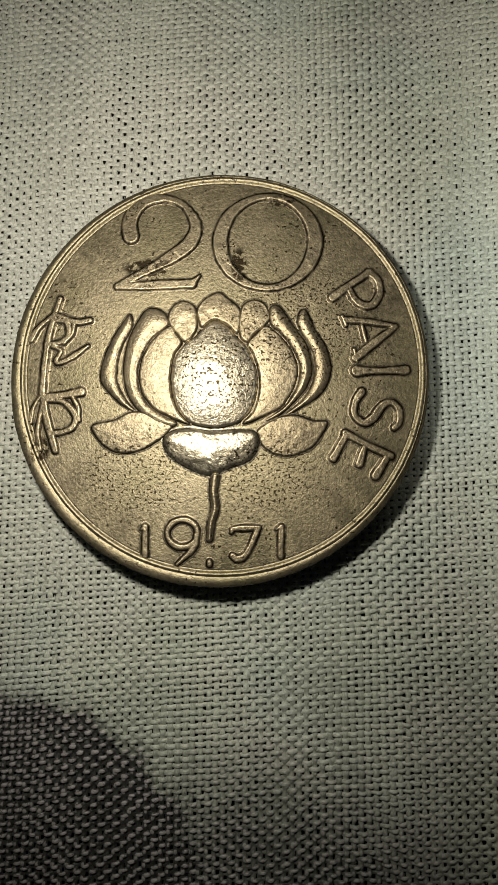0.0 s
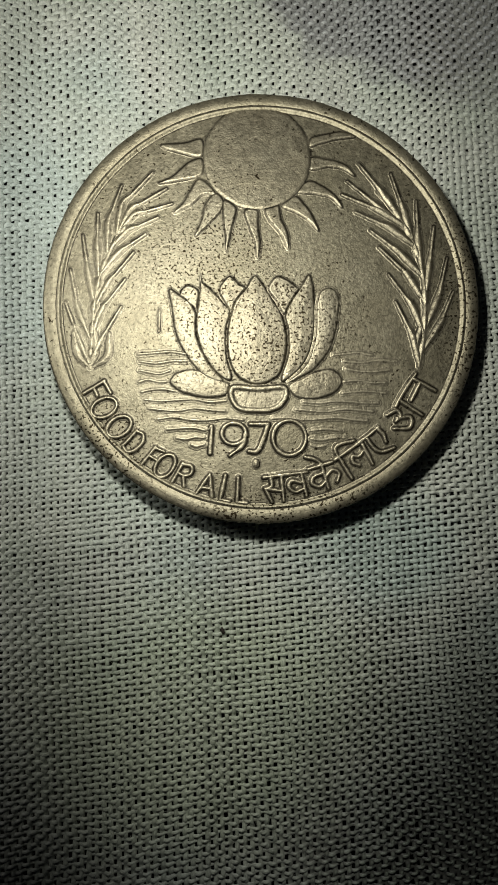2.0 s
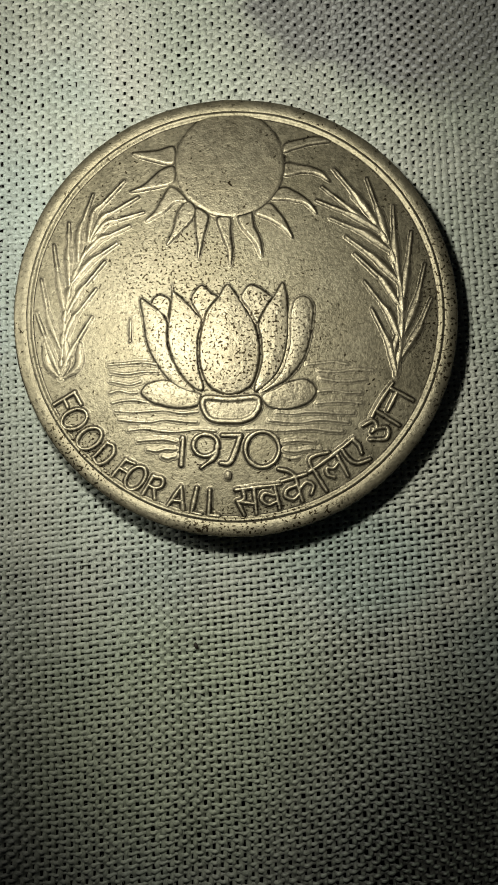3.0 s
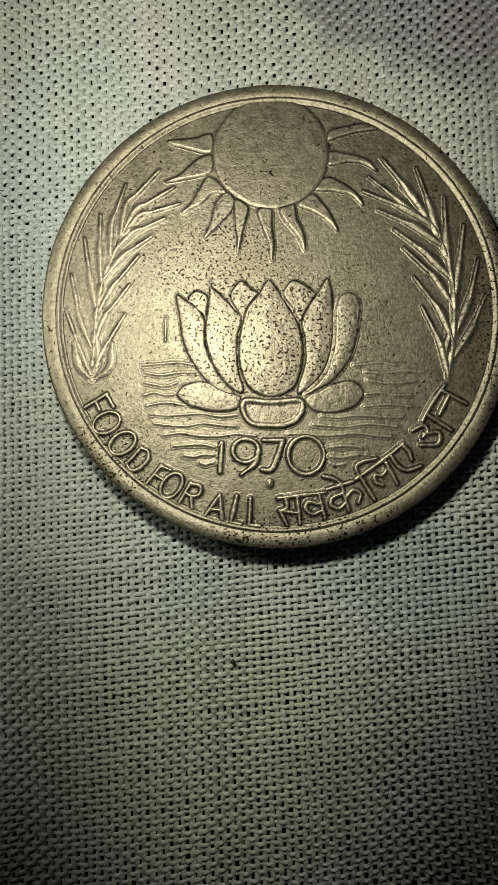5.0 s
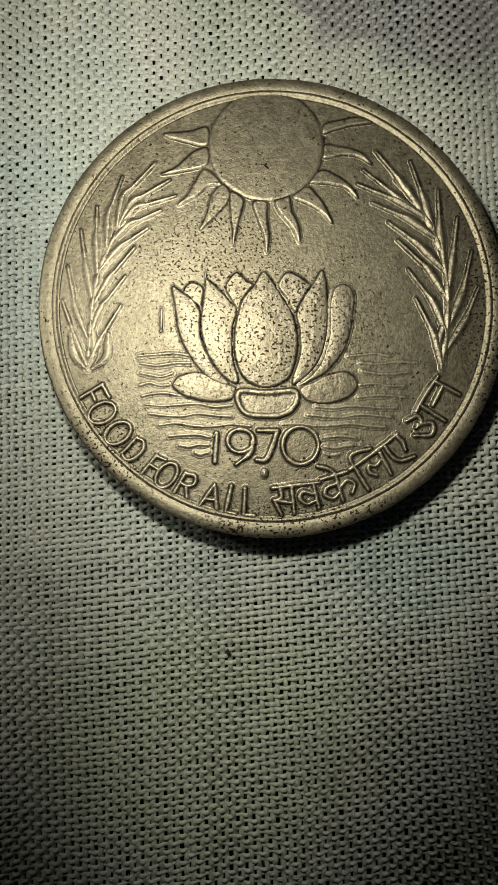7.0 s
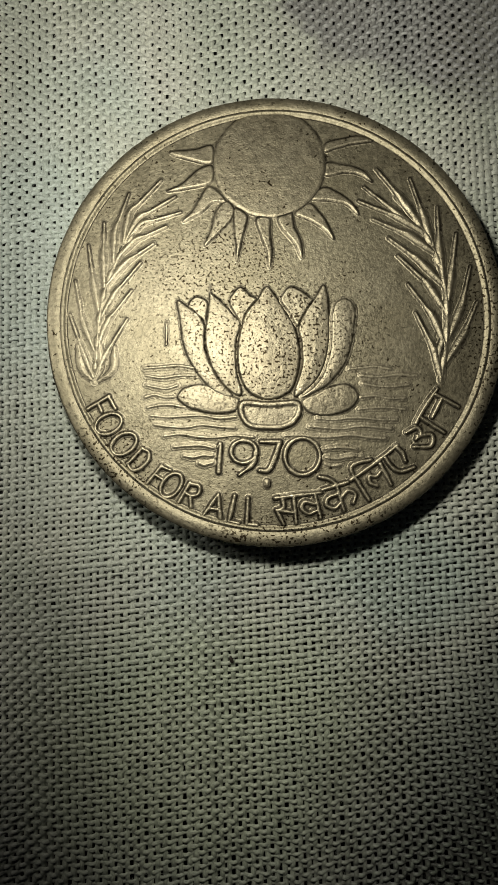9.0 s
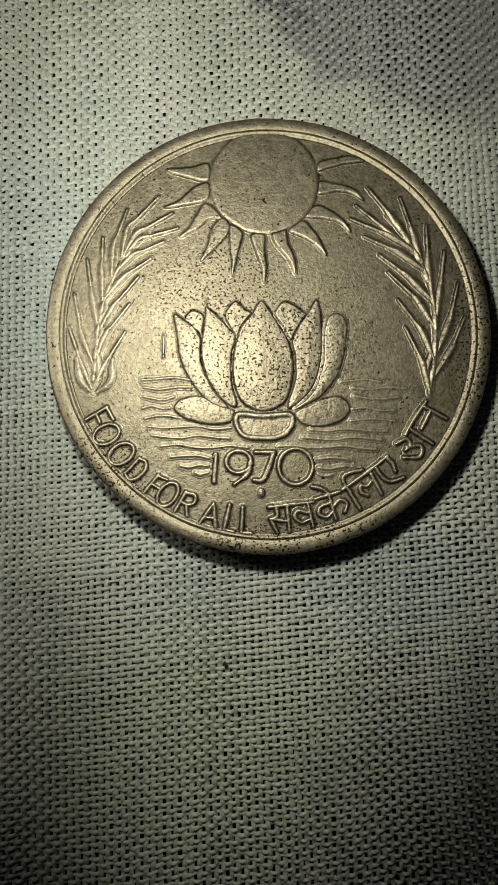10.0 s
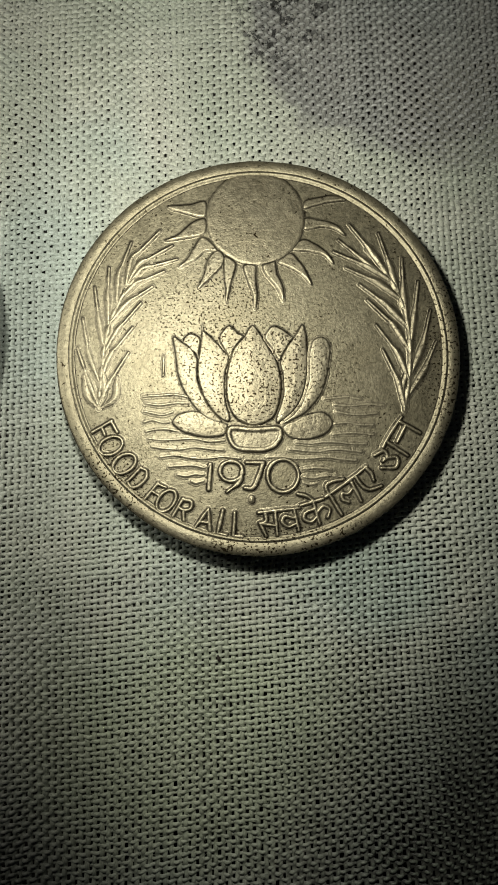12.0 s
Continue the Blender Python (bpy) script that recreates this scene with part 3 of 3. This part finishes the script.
for pts in ([(-6.47, -2.97), (-5.37, -2.67), (-4.35, -2.19), (-3.23, -2.31), (-2.31, -2.8), (-2.41, -3.22), (-2.92, -3.65), (-3.65, -4.11), (-4.53, -4.38), (-5.44, -4.22), (-6.07, -3.74)], [(2.23, -3.06), (2.95, -2.48), (3.7, -2.2), (4.4, -2.18), (5.14, -2.4), (5.87, -2.44), (5.67, -2.97), (5.31, -3.57), (4.74, -4.02), (3.87, -4.28), (3.14, -4.16), (2.57, -3.79)]):
    relief("leaf", [area(pts)], 0.05, c, minus=[base], dome=0.045, lumps=0.02)
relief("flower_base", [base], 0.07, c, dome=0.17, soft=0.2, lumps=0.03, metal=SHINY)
# the word in the other script, reading upwards at the rim
relief("letter", [
         line([(-8.63, 3.88), (-8.88, 2.93), (-9.13, 1.68), (-9.24, 0.13), (-9.26, -1.34)], [0.3, 0.34, 0.36, 0.36]), line([(-8.85, 3), (-7.68, 2.61), (-6.91, 2.72)], [0.3, 0.36, 0.3]), line([(-9, 2.93), (-9.67, 2.29), (-10.09, 1.6)], [0.24, 0.26, 0.4]),
         line([(-8.83, 2.71), (-8.2, 2.57), (-8.04, 1.95), (-8.38, 1.51), (-9.05, 1.37)], [0.26, 0.3, 0.3, 0.24]), line([(-7.79, 2.48), (-7.85, 1.95), (-8.25, 1.45)], [0.26, 0.26]),
         line([(-8.98, 1.31), (-8.41, 1.01), (-8.62, 0.51), (-8.43, 0.36), (-7.71, 0.72), (-6.95, 1.29)], [0.22, 0.26, 0.3, 0.34, 0.2])], 0.09, c)
relief("letter", [
         line([(-9.09, -1.52), (-8.03, -1.37), (-7.16, -1.17)], [0.4, 0.36, 0.5]), line([(-9.23, -1.4), (-8.96, -2.61), (-8.35, -4.34)], [0.38, 0.42, 0.36]), line([(-9.02, -1.7), (-8.1, -1.74), (-7.42, -2.42), (-7.47, -3.02), (-7.99, -3.34), (-8.66, -3.45)], [0.2, 0.34, 0.34, 0.3]),
         line([(-7.7, -1.37), (-7.29, -2.02), (-7.19, -2.72)], [0.22, 0.26, 0.22]), line([(-9.32, -1.4), (-9.67, -2.08), (-9.82, -2.87)], [0.2, 0.22, 0.34]), line([(-9.2, -1.77), (-9.39, -3.38), (-9.21, -4.27)], [0.22, 0.28, 0.34])], 0.09, c)

# the coin with the sun, the wheat and the lotus on water
c = new_coin("worn bronze coin with sun, wheat ears and lotus", 27.14, -1.80, 0, 0, 0, -3.2, 11.75, 1.70, 0.98, 0.11, 136, "bronze")
sun = oval((-0.32, 8.1), 2.92, 2.92)
relief("sun", [sun], 0.04, c, dome=0.02, dirt=0.8, soft=0.14)
for pts in ([(-3.34, 9.02), (-4.29, 8.81), (-5.56, 8.66), (-4.58, 8.29), (-3.33, 8.1)], [(-3.33, 7.94), (-4.13, 7.64), (-4.86, 6.94), (-5.65, 6.55), (-4.41, 6.73), (-3.32, 7.06)], [(-3.41, 6.82), (-3.88, 6.24), (-4.31, 5.48), (-4.77, 4.94), (-3.9, 5.36), (-3.2, 5.97), (-2.55, 6.02)]):
    relief("ray", [area(pts)], 0.055, c, minus=[sun], gap=0.02, dirt=0.85, soft=0.08)
for pts in ([(-2.55, 6.02), (-3.07, 5.42), (-3.3, 4.52), (-3.64, 3.62), (-2.89, 4.33), (-2.25, 5.06), (-2.13, 5.6)], [(-2.1, 5.63), (-2.13, 4.57), (-2.01, 3.67), (-1.97, 2.83), (-1.77, 3.61), (-1.57, 4.51), (-1.46, 5.23)], [(-0.96, 5.08), (-0.75, 4.27), (-0.45, 3.37), (-0.28, 2.47), (-0.13, 3.31), (-0.25, 4.27), (-0.28, 5.08)]):
    relief("ray", [area(pts)], 0.055, c, minus=[sun], gap=0.02, dirt=0.85, soft=0.08)
for pts in ([(0.16, 5.17), (0.39, 4.51), (0.98, 3.82), (1.38, 3.01), (1.36, 3.81), (0.98, 4.72), (0.8, 5.53)], [(1.04, 5.38), (1.74, 5.05), (2.5, 4.59), (3.02, 4.02), (2.79, 4.68), (2.35, 5.38), (1.77, 5.92)], [(1.92, 6.16), (2.8, 6.07), (3.67, 5.89), (4.31, 5.34), (4.02, 5.91), (3.38, 6.43), (2.51, 6.77)]):
    relief("ray", [area(pts)], 0.055, c, minus=[sun], gap=0.02, dirt=0.85, soft=0.08)
for pts in ([(2.63, 7.43), (3.68, 7.61), (4.42, 7.46), (5.03, 7.09), (4.68, 7.61), (3.98, 7.92), (2.69, 8.11)], [(2.57, 8.75), (3.1, 8.9), (4.05, 9.17), (5.05, 9.32), (4.35, 9.57), (3.7, 9.48), (2.69, 9.21)]):
    relief("ray", [area(pts)], 0.055, c, minus=[sun], gap=0.02, dirt=0.85, soft=0.08)
middle = area([(-0.42, 1.52), (-0.01, 1.08), (0.51, 0.25), (1.03, -0.64), (1.26, -1.66), (1.26, -2.68), (0.97, -3.7), (0.45, -4.19), (-0.26, -4.37), (-0.98, -4.19), (-1.5, -3.7), (-1.8, -2.83), (-1.86, -1.81), (-1.75, -0.93), (-1.43, 0.1), (-0.86, 0.84)])
seconds = [area([(-3.33, 1.49), (-3.24, 1.14), (-2.83, 0.78), (-2.28, 0.22), (-1.72, -0.49), (-1.92, -1.37), (-1.91, -2.83), (-1.62, -3.99), (-1.9, -4.17), (-2.48, -3.7), (-3.01, -2.98), (-3.39, -2.1), (-3.54, -1.22), (-3.46, -0.19), (-3.36, 0.69)]),
           area([(2.54, 1.58), (2.77, 0.39), (2.79, -1.08), (2.55, -2.54), (2.03, -3.47), (1.26, -4.16), (1.03, -3.99), (1.4, -2.68), (1.4, -1.52), (1.23, -0.64), (1.64, 0.25), (2.08, 0.93)])]
for pts in ([(-4.43, 0.46), (-4.06, 0.9), (-3.44, 0.66), (-3.37, -0.49), (-3.75, -0.19), (-4.14, 0.16)], [(-2.31, 0.78), (-1.79, 1.43), (-1.29, 1.05), (-0.88, 0.75), (-1.35, 0.04), (-1.63, -0.43), (-2.04, 0.1)], [(0.33, 0.78), (0.71, 1.43), (1.23, 1.34), (1.76, 0.96), (2.07, 0.69), (1.61, 0.16), (1.2, -0.55), (0.74, 0.16)]):
    relief("petal", [area(pts)], 0.06, c, minus=[middle] + seconds, gap=0.02, dirt=0.8, lumps=0.018)
for pts in ([(-4.99, 0.7), (-4.43, 0.4), (-3.96, 0.07), (-3.55, -0.55), (-3.42, -1.66), (-3.18, -2.6), (-2.71, -3.35), (-2.08, -4.14), (-2.42, -4.25), (-3.14, -3.91), (-3.72, -3.27), (-4.31, -2.39), (-4.67, -1.37), (-4.83, -0.34)], [(4.1, 0.39), (4.06, -0.55), (3.88, -1.66), (3.47, -2.68), (2.75, -3.55), (1.89, -4.08), (1.37, -4.22), (2.2, -3.47), (2.67, -2.54), (2.9, -1.37), (2.91, -0.2), (3.12, 0.63), (3.64, 0.87)]):
    relief("petal", [area(pts)], 0.06, c, minus=[middle] + seconds, gap=0.02, dome=0.04, dirt=0.85 if pts[0][0] < 0 else 0.4, lumps=0.018)
for shape in seconds:
    relief("petal", [shape], 0.08, c, minus=[middle], gap=0.02, dome=0.04, dirt=0.85, lumps=0.018)
relief("petal", [middle], 0.09, c, dome=0.07, dirt=0.85, swell=1.6, lumps=0.018)
saucer = area([(-1.81, -4.8), (-1.5, -4.4), (-0.26, -4.48), (1.11, -4.39), (1.43, -4.8), (1.2, -5.43), (0.68, -5.81), (-0.26, -5.92), (-1.21, -5.81), (-1.64, -5.41)])
for pts in ([(-4.87, -4.2), (-4.44, -3.76), (-3.58, -3.62), (-2.65, -3.99), (-1.79, -4.34), (-1.73, -4.74), (-2.13, -5.01), (-3.13, -5.09), (-4.14, -4.86), (-4.66, -4.58)], [(1.4, -4.45), (2.17, -4.02), (2.81, -3.7), (3.67, -3.55), (4.21, -3.99), (4.12, -4.51), (3.6, -4.91), (2.74, -5.14), (1.83, -5.03)]):
    relief("lily_pad", [area(pts)], 0.05, c, minus=[saucer, middle], gap=0.02, dome=0.03, dirt=0.85, lumps=0.025)
relief("flower_base", [saucer], 0.05, c, minus=[middle], gap=0.02, edge=0.07, dirt=0.8)
# ripples on the water
random.seed(5)
for y, x0, x1 in ((-2.75, -6.6, -4.1), (-3.2, -6.5, -4.0), (-3.75, -6.5, -4.9), (-4.25, -6.5, -5.1), (-4.72, -6.4, -4.5), (-5.25, -6.2, -1.9), (-5.75, -6.0, -2.0), (-6.25, -5.5, -1.0), (-6.2, 0.6, 5.6),
                  (-6.75, -5.0, -3.0), (-7.25, -4.5, -3.05), (-7.65, -3.7, -3.05), (-2.7, 3.8, 5.9), (-3.1, 4.4, 7.2), (-3.6, 4.5, 6.8), (-4.2, 4.4, 6.6), (-4.75, 4.3, 6.6),
                  (-5.3, 2.2, 6.2), (-5.75, 1.8, 5.9), (-6.8, 2.5, 4.2), (-7.25, 2.6, 4.4), (-7.65, 2.6, 3.4)):
    n = max(3, int((x1 - x0) / 0.8))
    pts = [(x0 + (x1 - x0) * k / n, y + 0.07 * math.sin(k * 1.9 + y * 3) + random.uniform(-0.03, 0.03)) for k in range(n + 1)]
    relief("ripple", [line(pts, [random.uniform(0.13, 0.2) for _ in range(8)])], 0.045 if x0 < 0 else 0.03, c, soft=0.09, dirt=0.3)
for strokes in (
        (line([(-2.66, -6.64), (-2.74, -8.04)], [0.24, 0.24]), line([(-2.83, -6.82), (-2.69, -6.59)], [0.14, 0.18])),
        (loop((-1.49, -7.01), 0.64, 0.57, 0.21), line([(-0.89, -7.04), (-1, -7.61), (-1.71, -8.18)], [0.24, 0.24, 0.14])),
        (line([(-0.63, -6.5), (0.34, -6.5)], [0.2, 0.24]), line([(0.31, -6.55), (0.05, -7.32), (-0.26, -7.92), (-0.69, -7.95)], [0.26, 0.26, 0.28, 0.2])),
        (loop((1.45, -7.21), 0.88, 0.92, 0.22),)):
    relief("numeral", strokes, 0.085, c, dirt=0.9)
relief("dot", [line([(-0.31, -8.55), (-0.31, -8.63)], [0.36, 0.36])], 0.08, c, soft=0.2)
for strokes in (
        (line([(-9.41, -4.93), (-8.33, -4.26)], [0.2, 0.2]), line([(-8.36, -4.29), (-8, -4.9)], [0.2, 0.2]), line([(-8.9, -4.61), (-8.69, -5.07)], [0.18, 0.18])),
        (loop((-8.33, -5.68), 0.70, 0.48, 0.2, 27),), (loop((-7.53, -6.68), 0.70, 0.48, 0.2, 35),),
        (line([(-7.32, -7.69), (-6.58, -6.88)], [0.2, 0.2]), line([(-6.61, -6.91), (-6.27, -7.08), (-6.29, -7.51), (-6.65, -7.88), (-7.08, -8), (-7.34, -7.66)], [0.2, 0.22, 0.2]))):
    relief("letter", strokes, 0.095, c, dirt=0.85)
for strokes in (
        (line([(-6.33, -8.68), (-5.6, -7.74)], [0.2, 0.2]), line([(-5.63, -7.77), (-5.14, -7.99)], [0.2, 0.2]), line([(-5.93, -8.2), (-5.53, -8.45)], [0.18, 0.18])),
        (loop((-5.1, -8.73), 0.68, 0.44, 0.2, 53),),
        (line([(-4.72, -9.58), (-4.16, -8.59)], [0.2, 0.2]), line([(-4.19, -8.62), (-3.7, -8.76), (-3.73, -9.13), (-4.07, -9.24), (-4.44, -9.07)], [0.2, 0.2]), line([(-4.15, -9.24), (-4.09, -9.81)], [0.2, 0.22])),
        (line([(-3.46, -10.2), (-2.73, -9.15)], [0.2, 0.2]), line([(-2.73, -9.15), (-2.63, -10.34)], [0.22, 0.24]), line([(-3.18, -9.86), (-2.69, -9.92)], [0.16, 0.16])),
        (line([(-1.93, -9.23), (-2.18, -10.48)], [0.22, 0.22]), line([(-2.18, -10.48), (-1.7, -10.59)], [0.2, 0.22])), (line([(-1.25, -9.35), (-1.3, -10.61)], [0.22, 0.22]), line([(-1.3, -10.61), (-0.79, -10.67)], [0.2, 0.22]))):
    relief("letter", strokes, 0.095, c, dirt=0.85)
for strokes in (
        ([(0.09, -9.31), (1.16, -9.17), (2.38, -9.02)], [(0.45, -9.37), (0.51, -9.76), (0.17, -9.93)], [(0.17, -9.91), (1.02, -10.02)], [(0.17, -9.91), (0.54, -10.61)], [(1.02, -9.31), (1.16, -10.55)]),
        ([(2.07, -9.08), (2.35, -10.26)], [(2.07, -9.59), (1.59, -9.48), (1.42, -9.79), (1.76, -10.07), (2.18, -9.9)]),
        ([(2.44, -8.88), (3.72, -8.48)], [(2.3, -8.23), (2.78, -8.34), (3.18, -8.62)], [(3.15, -8.65), (3.51, -9.87)], [(3.2, -9.08), (2.72, -9.28), (2.66, -9.64), (3.06, -9.78), (3.37, -9.5)], [(3.34, -9.3), (3.72, -8.91), (4.08, -9.07), (3.99, -9.5)])):
    relief("letter", [line(p, [0.2, 0.22, 0.18]) for p in strokes], 0.09, c, dirt=0.9)
for strokes in (
        ([(3.86, -8.37), (5, -7.57), (6.18, -6.63)], [(4.06, -8.28), (3.87, -7.77), (4.26, -7.49), (4.89, -7.37)], [(4.12, -8.31), (4.76, -9.35)], [(5.16, -8.65), (4.82, -8.51), (4.8, -8.17), (5.14, -8.17), (5.34, -7.94)], [(5.34, -7.57), (5.87, -8.59)]),
        ([(5.57, -7.23), (5.91, -7.71), (6.36, -7.93), (7.01, -7.71)], [(6.09, -6.68), (6.43, -7), (6.59, -7.42)]),
        (((7.13, -5.5), (7.6, -4.66), (8.23, -3.74)), ((6.65, -5.98), (7.15, -5.73), (7.37, -6.03), (7.12, -6.31)), ((7.2, -6.14), (7.89, -6.08), (7.86, -6.63), (7.03, -6.7)), ((7.38, -5.22), (8.53, -5.96))),
        (((8.11, -4.02), (9.26, -4.65)), ((8.44, -4.24), (7.96, -5.19)))):
    relief("letter", [line(p, [0.2, 0.22, 0.18]) for p in strokes], 0.09, c, dirt=0.9)


def wheat_ear(stalk_line, beards, low_grains):
    """A bent ear: a stalk, and for each straight beard the slim grain that it grows from, drawn in towards the stalk."""
    way = spline(stalk_line, 12)
    stalk = relief("wheat_ear", [line(stalk_line, [0.2, 0.28, 0.24, 0.2, 0.14, 0.1])], 0.03, c, soft=0.14, dirt=0.2)
    for tip, root in beards:
        tip, root = np.array(tip), np.array(root)
        run = (root - tip) / np.linalg.norm(root - tip)
        near = int(np.argmin(np.linalg.norm(way - (root + run * 1.2), axis=1)))
        foot = way[max(0, near - 7)] * 0.8 + (root + run * 1.5) * 0.2
        relief("beard", [line([tip, root, root + run * 0.2], [0.11, 0.15, 0.15])], 0.05, c, stalk, soft=0.09, dirt=0.85)
        relief("grain", [line([root, root + run * 0.75, foot], [0.16, 0.34, 0.38, 0.3, 0.2])], 0.04, c, stalk, soft=0.16, dome=0.03, dirt=0.5, lumps=0.018)
    for k in range(7):
        i = int((0.08 + 0.12 * k) * (len(way) - 1))
        relief("grain", [line([way[i], way[i + 3], way[min(len(way) - 1, i + 6)]], [0.12, 0.36, 0.38, 0.2, 0.1])], 0.05, c, stalk, soft=0.16, dome=0.03, dirt=0.4, lumps=0.018)
    for pts in low_grains:
        relief("grain", [line(pts, [0.14, 0.32, 0.4, 0.36, 0.2])], 0.04, c, stalk, soft=0.2, dome=0.02, dirt=0.8, lumps=0.018)


wheat_ear([(-9.13, -3.56), (-9.07, -1.96), (-8.92, 0.25), (-8.46, 2.13), (-7.61, 3.83), (-6.46, 5.19)],
          [[(-10.49, -0.04), (-9.99, -1.37)], [(-10.27, 1.74), (-9.97, 0.34)], [(-9.66, 3.63), (-9.43, 2.28)], [(-8.87, 4.83), (-8.87, 3.75)], [(-7.63, 6.4), (-8.07, 5.04)], [(-5.95, 7.16), (-7.09, 5.89)], [(-5.2, 6.27), (-6.52, 5.46)], [(-4.9, 5.43), (-6.25, 5.01)],
           [(-5.62, 4.67), (-6.65, 4.19)], [(-6.29, 3.74), (-7.16, 3.11)], [(-6.92, 2.72), (-7.8, 1.62)], [(-7.36, 1.23), (-8.16, 0.14)], [(-7.54, -0.25), (-8.3, -1.57)]],
          [[(-9.18, -3.51), (-9.78, -2.84), (-10.01, -1.66)], [(-8.95, -3.51), (-8.21, -2.89), (-8.15, -1.72)], [(-9.07, -3.42), (-8.85, -2.69), (-8.94, -1.37)]])
wheat_ear([(8.42, -3.35), (8.74, -1.37), (8.78, 0.98), (8.36, 3.05), (7.46, 4.85), (6.25, 6.27)],
          [[(5.24, 7.82), (6.2, 6.63)], [(4.62, 6.82), (5.89, 5.79)], [(4.32, 6.06), (5.86, 5.43)], [(5.07, 5.1), (6.35, 4.52)], [(5.85, 4.1), (6.88, 3.33)], [(6.33, 3.15), (7.39, 2.13)], [(6.83, 1.66), (7.71, 0.48)], [(7.19, 0.18), (7.83, -1.14)],
           [(7, 7.27), (7.5, 5.81)], [(8.38, 5.75), (8.44, 4.31)], [(9.34, 4.34), (9.17, 2.99)], [(10.03, 2.61), (9.71, 1.21)], [(10.34, 0.74), (9.88, -0.35)]],
          [[(8.37, -2.97), (8.36, -2.1), (8.63, -0.93)]])
relief("scratch", [line([(-5.5, -0.37), (-5.51, -1.57)], [0.06, 0.1, 0.06])], 0.03, c)

# a fleck of dark lint caught in the weave
bm = bmesh.new()
bmesh.ops.create_icosphere(bm, subdivisions=2, radius=0.00013)
for v in bm.verts:
    v.co = Vector((v.co.x * 0.8, v.co.y * 1.5, v.co.z * 0.6)) * (1 + 0.35 * noise.noise(v.co * 9000))
me = bpy.data.meshes.new("lint_fleck")
bm.to_mesh(me)
me.materials.append(WOOD)
lint = tagged(new("lint_fleck", me), "tiny dark lint fleck caught on the cloth", "lint")
lint.matrix_basis = pose(24.1 * MM, -19.4 * MM, (float(swell(24.1, -19.4)) + 0.14) * MM, 0, 0, 20)
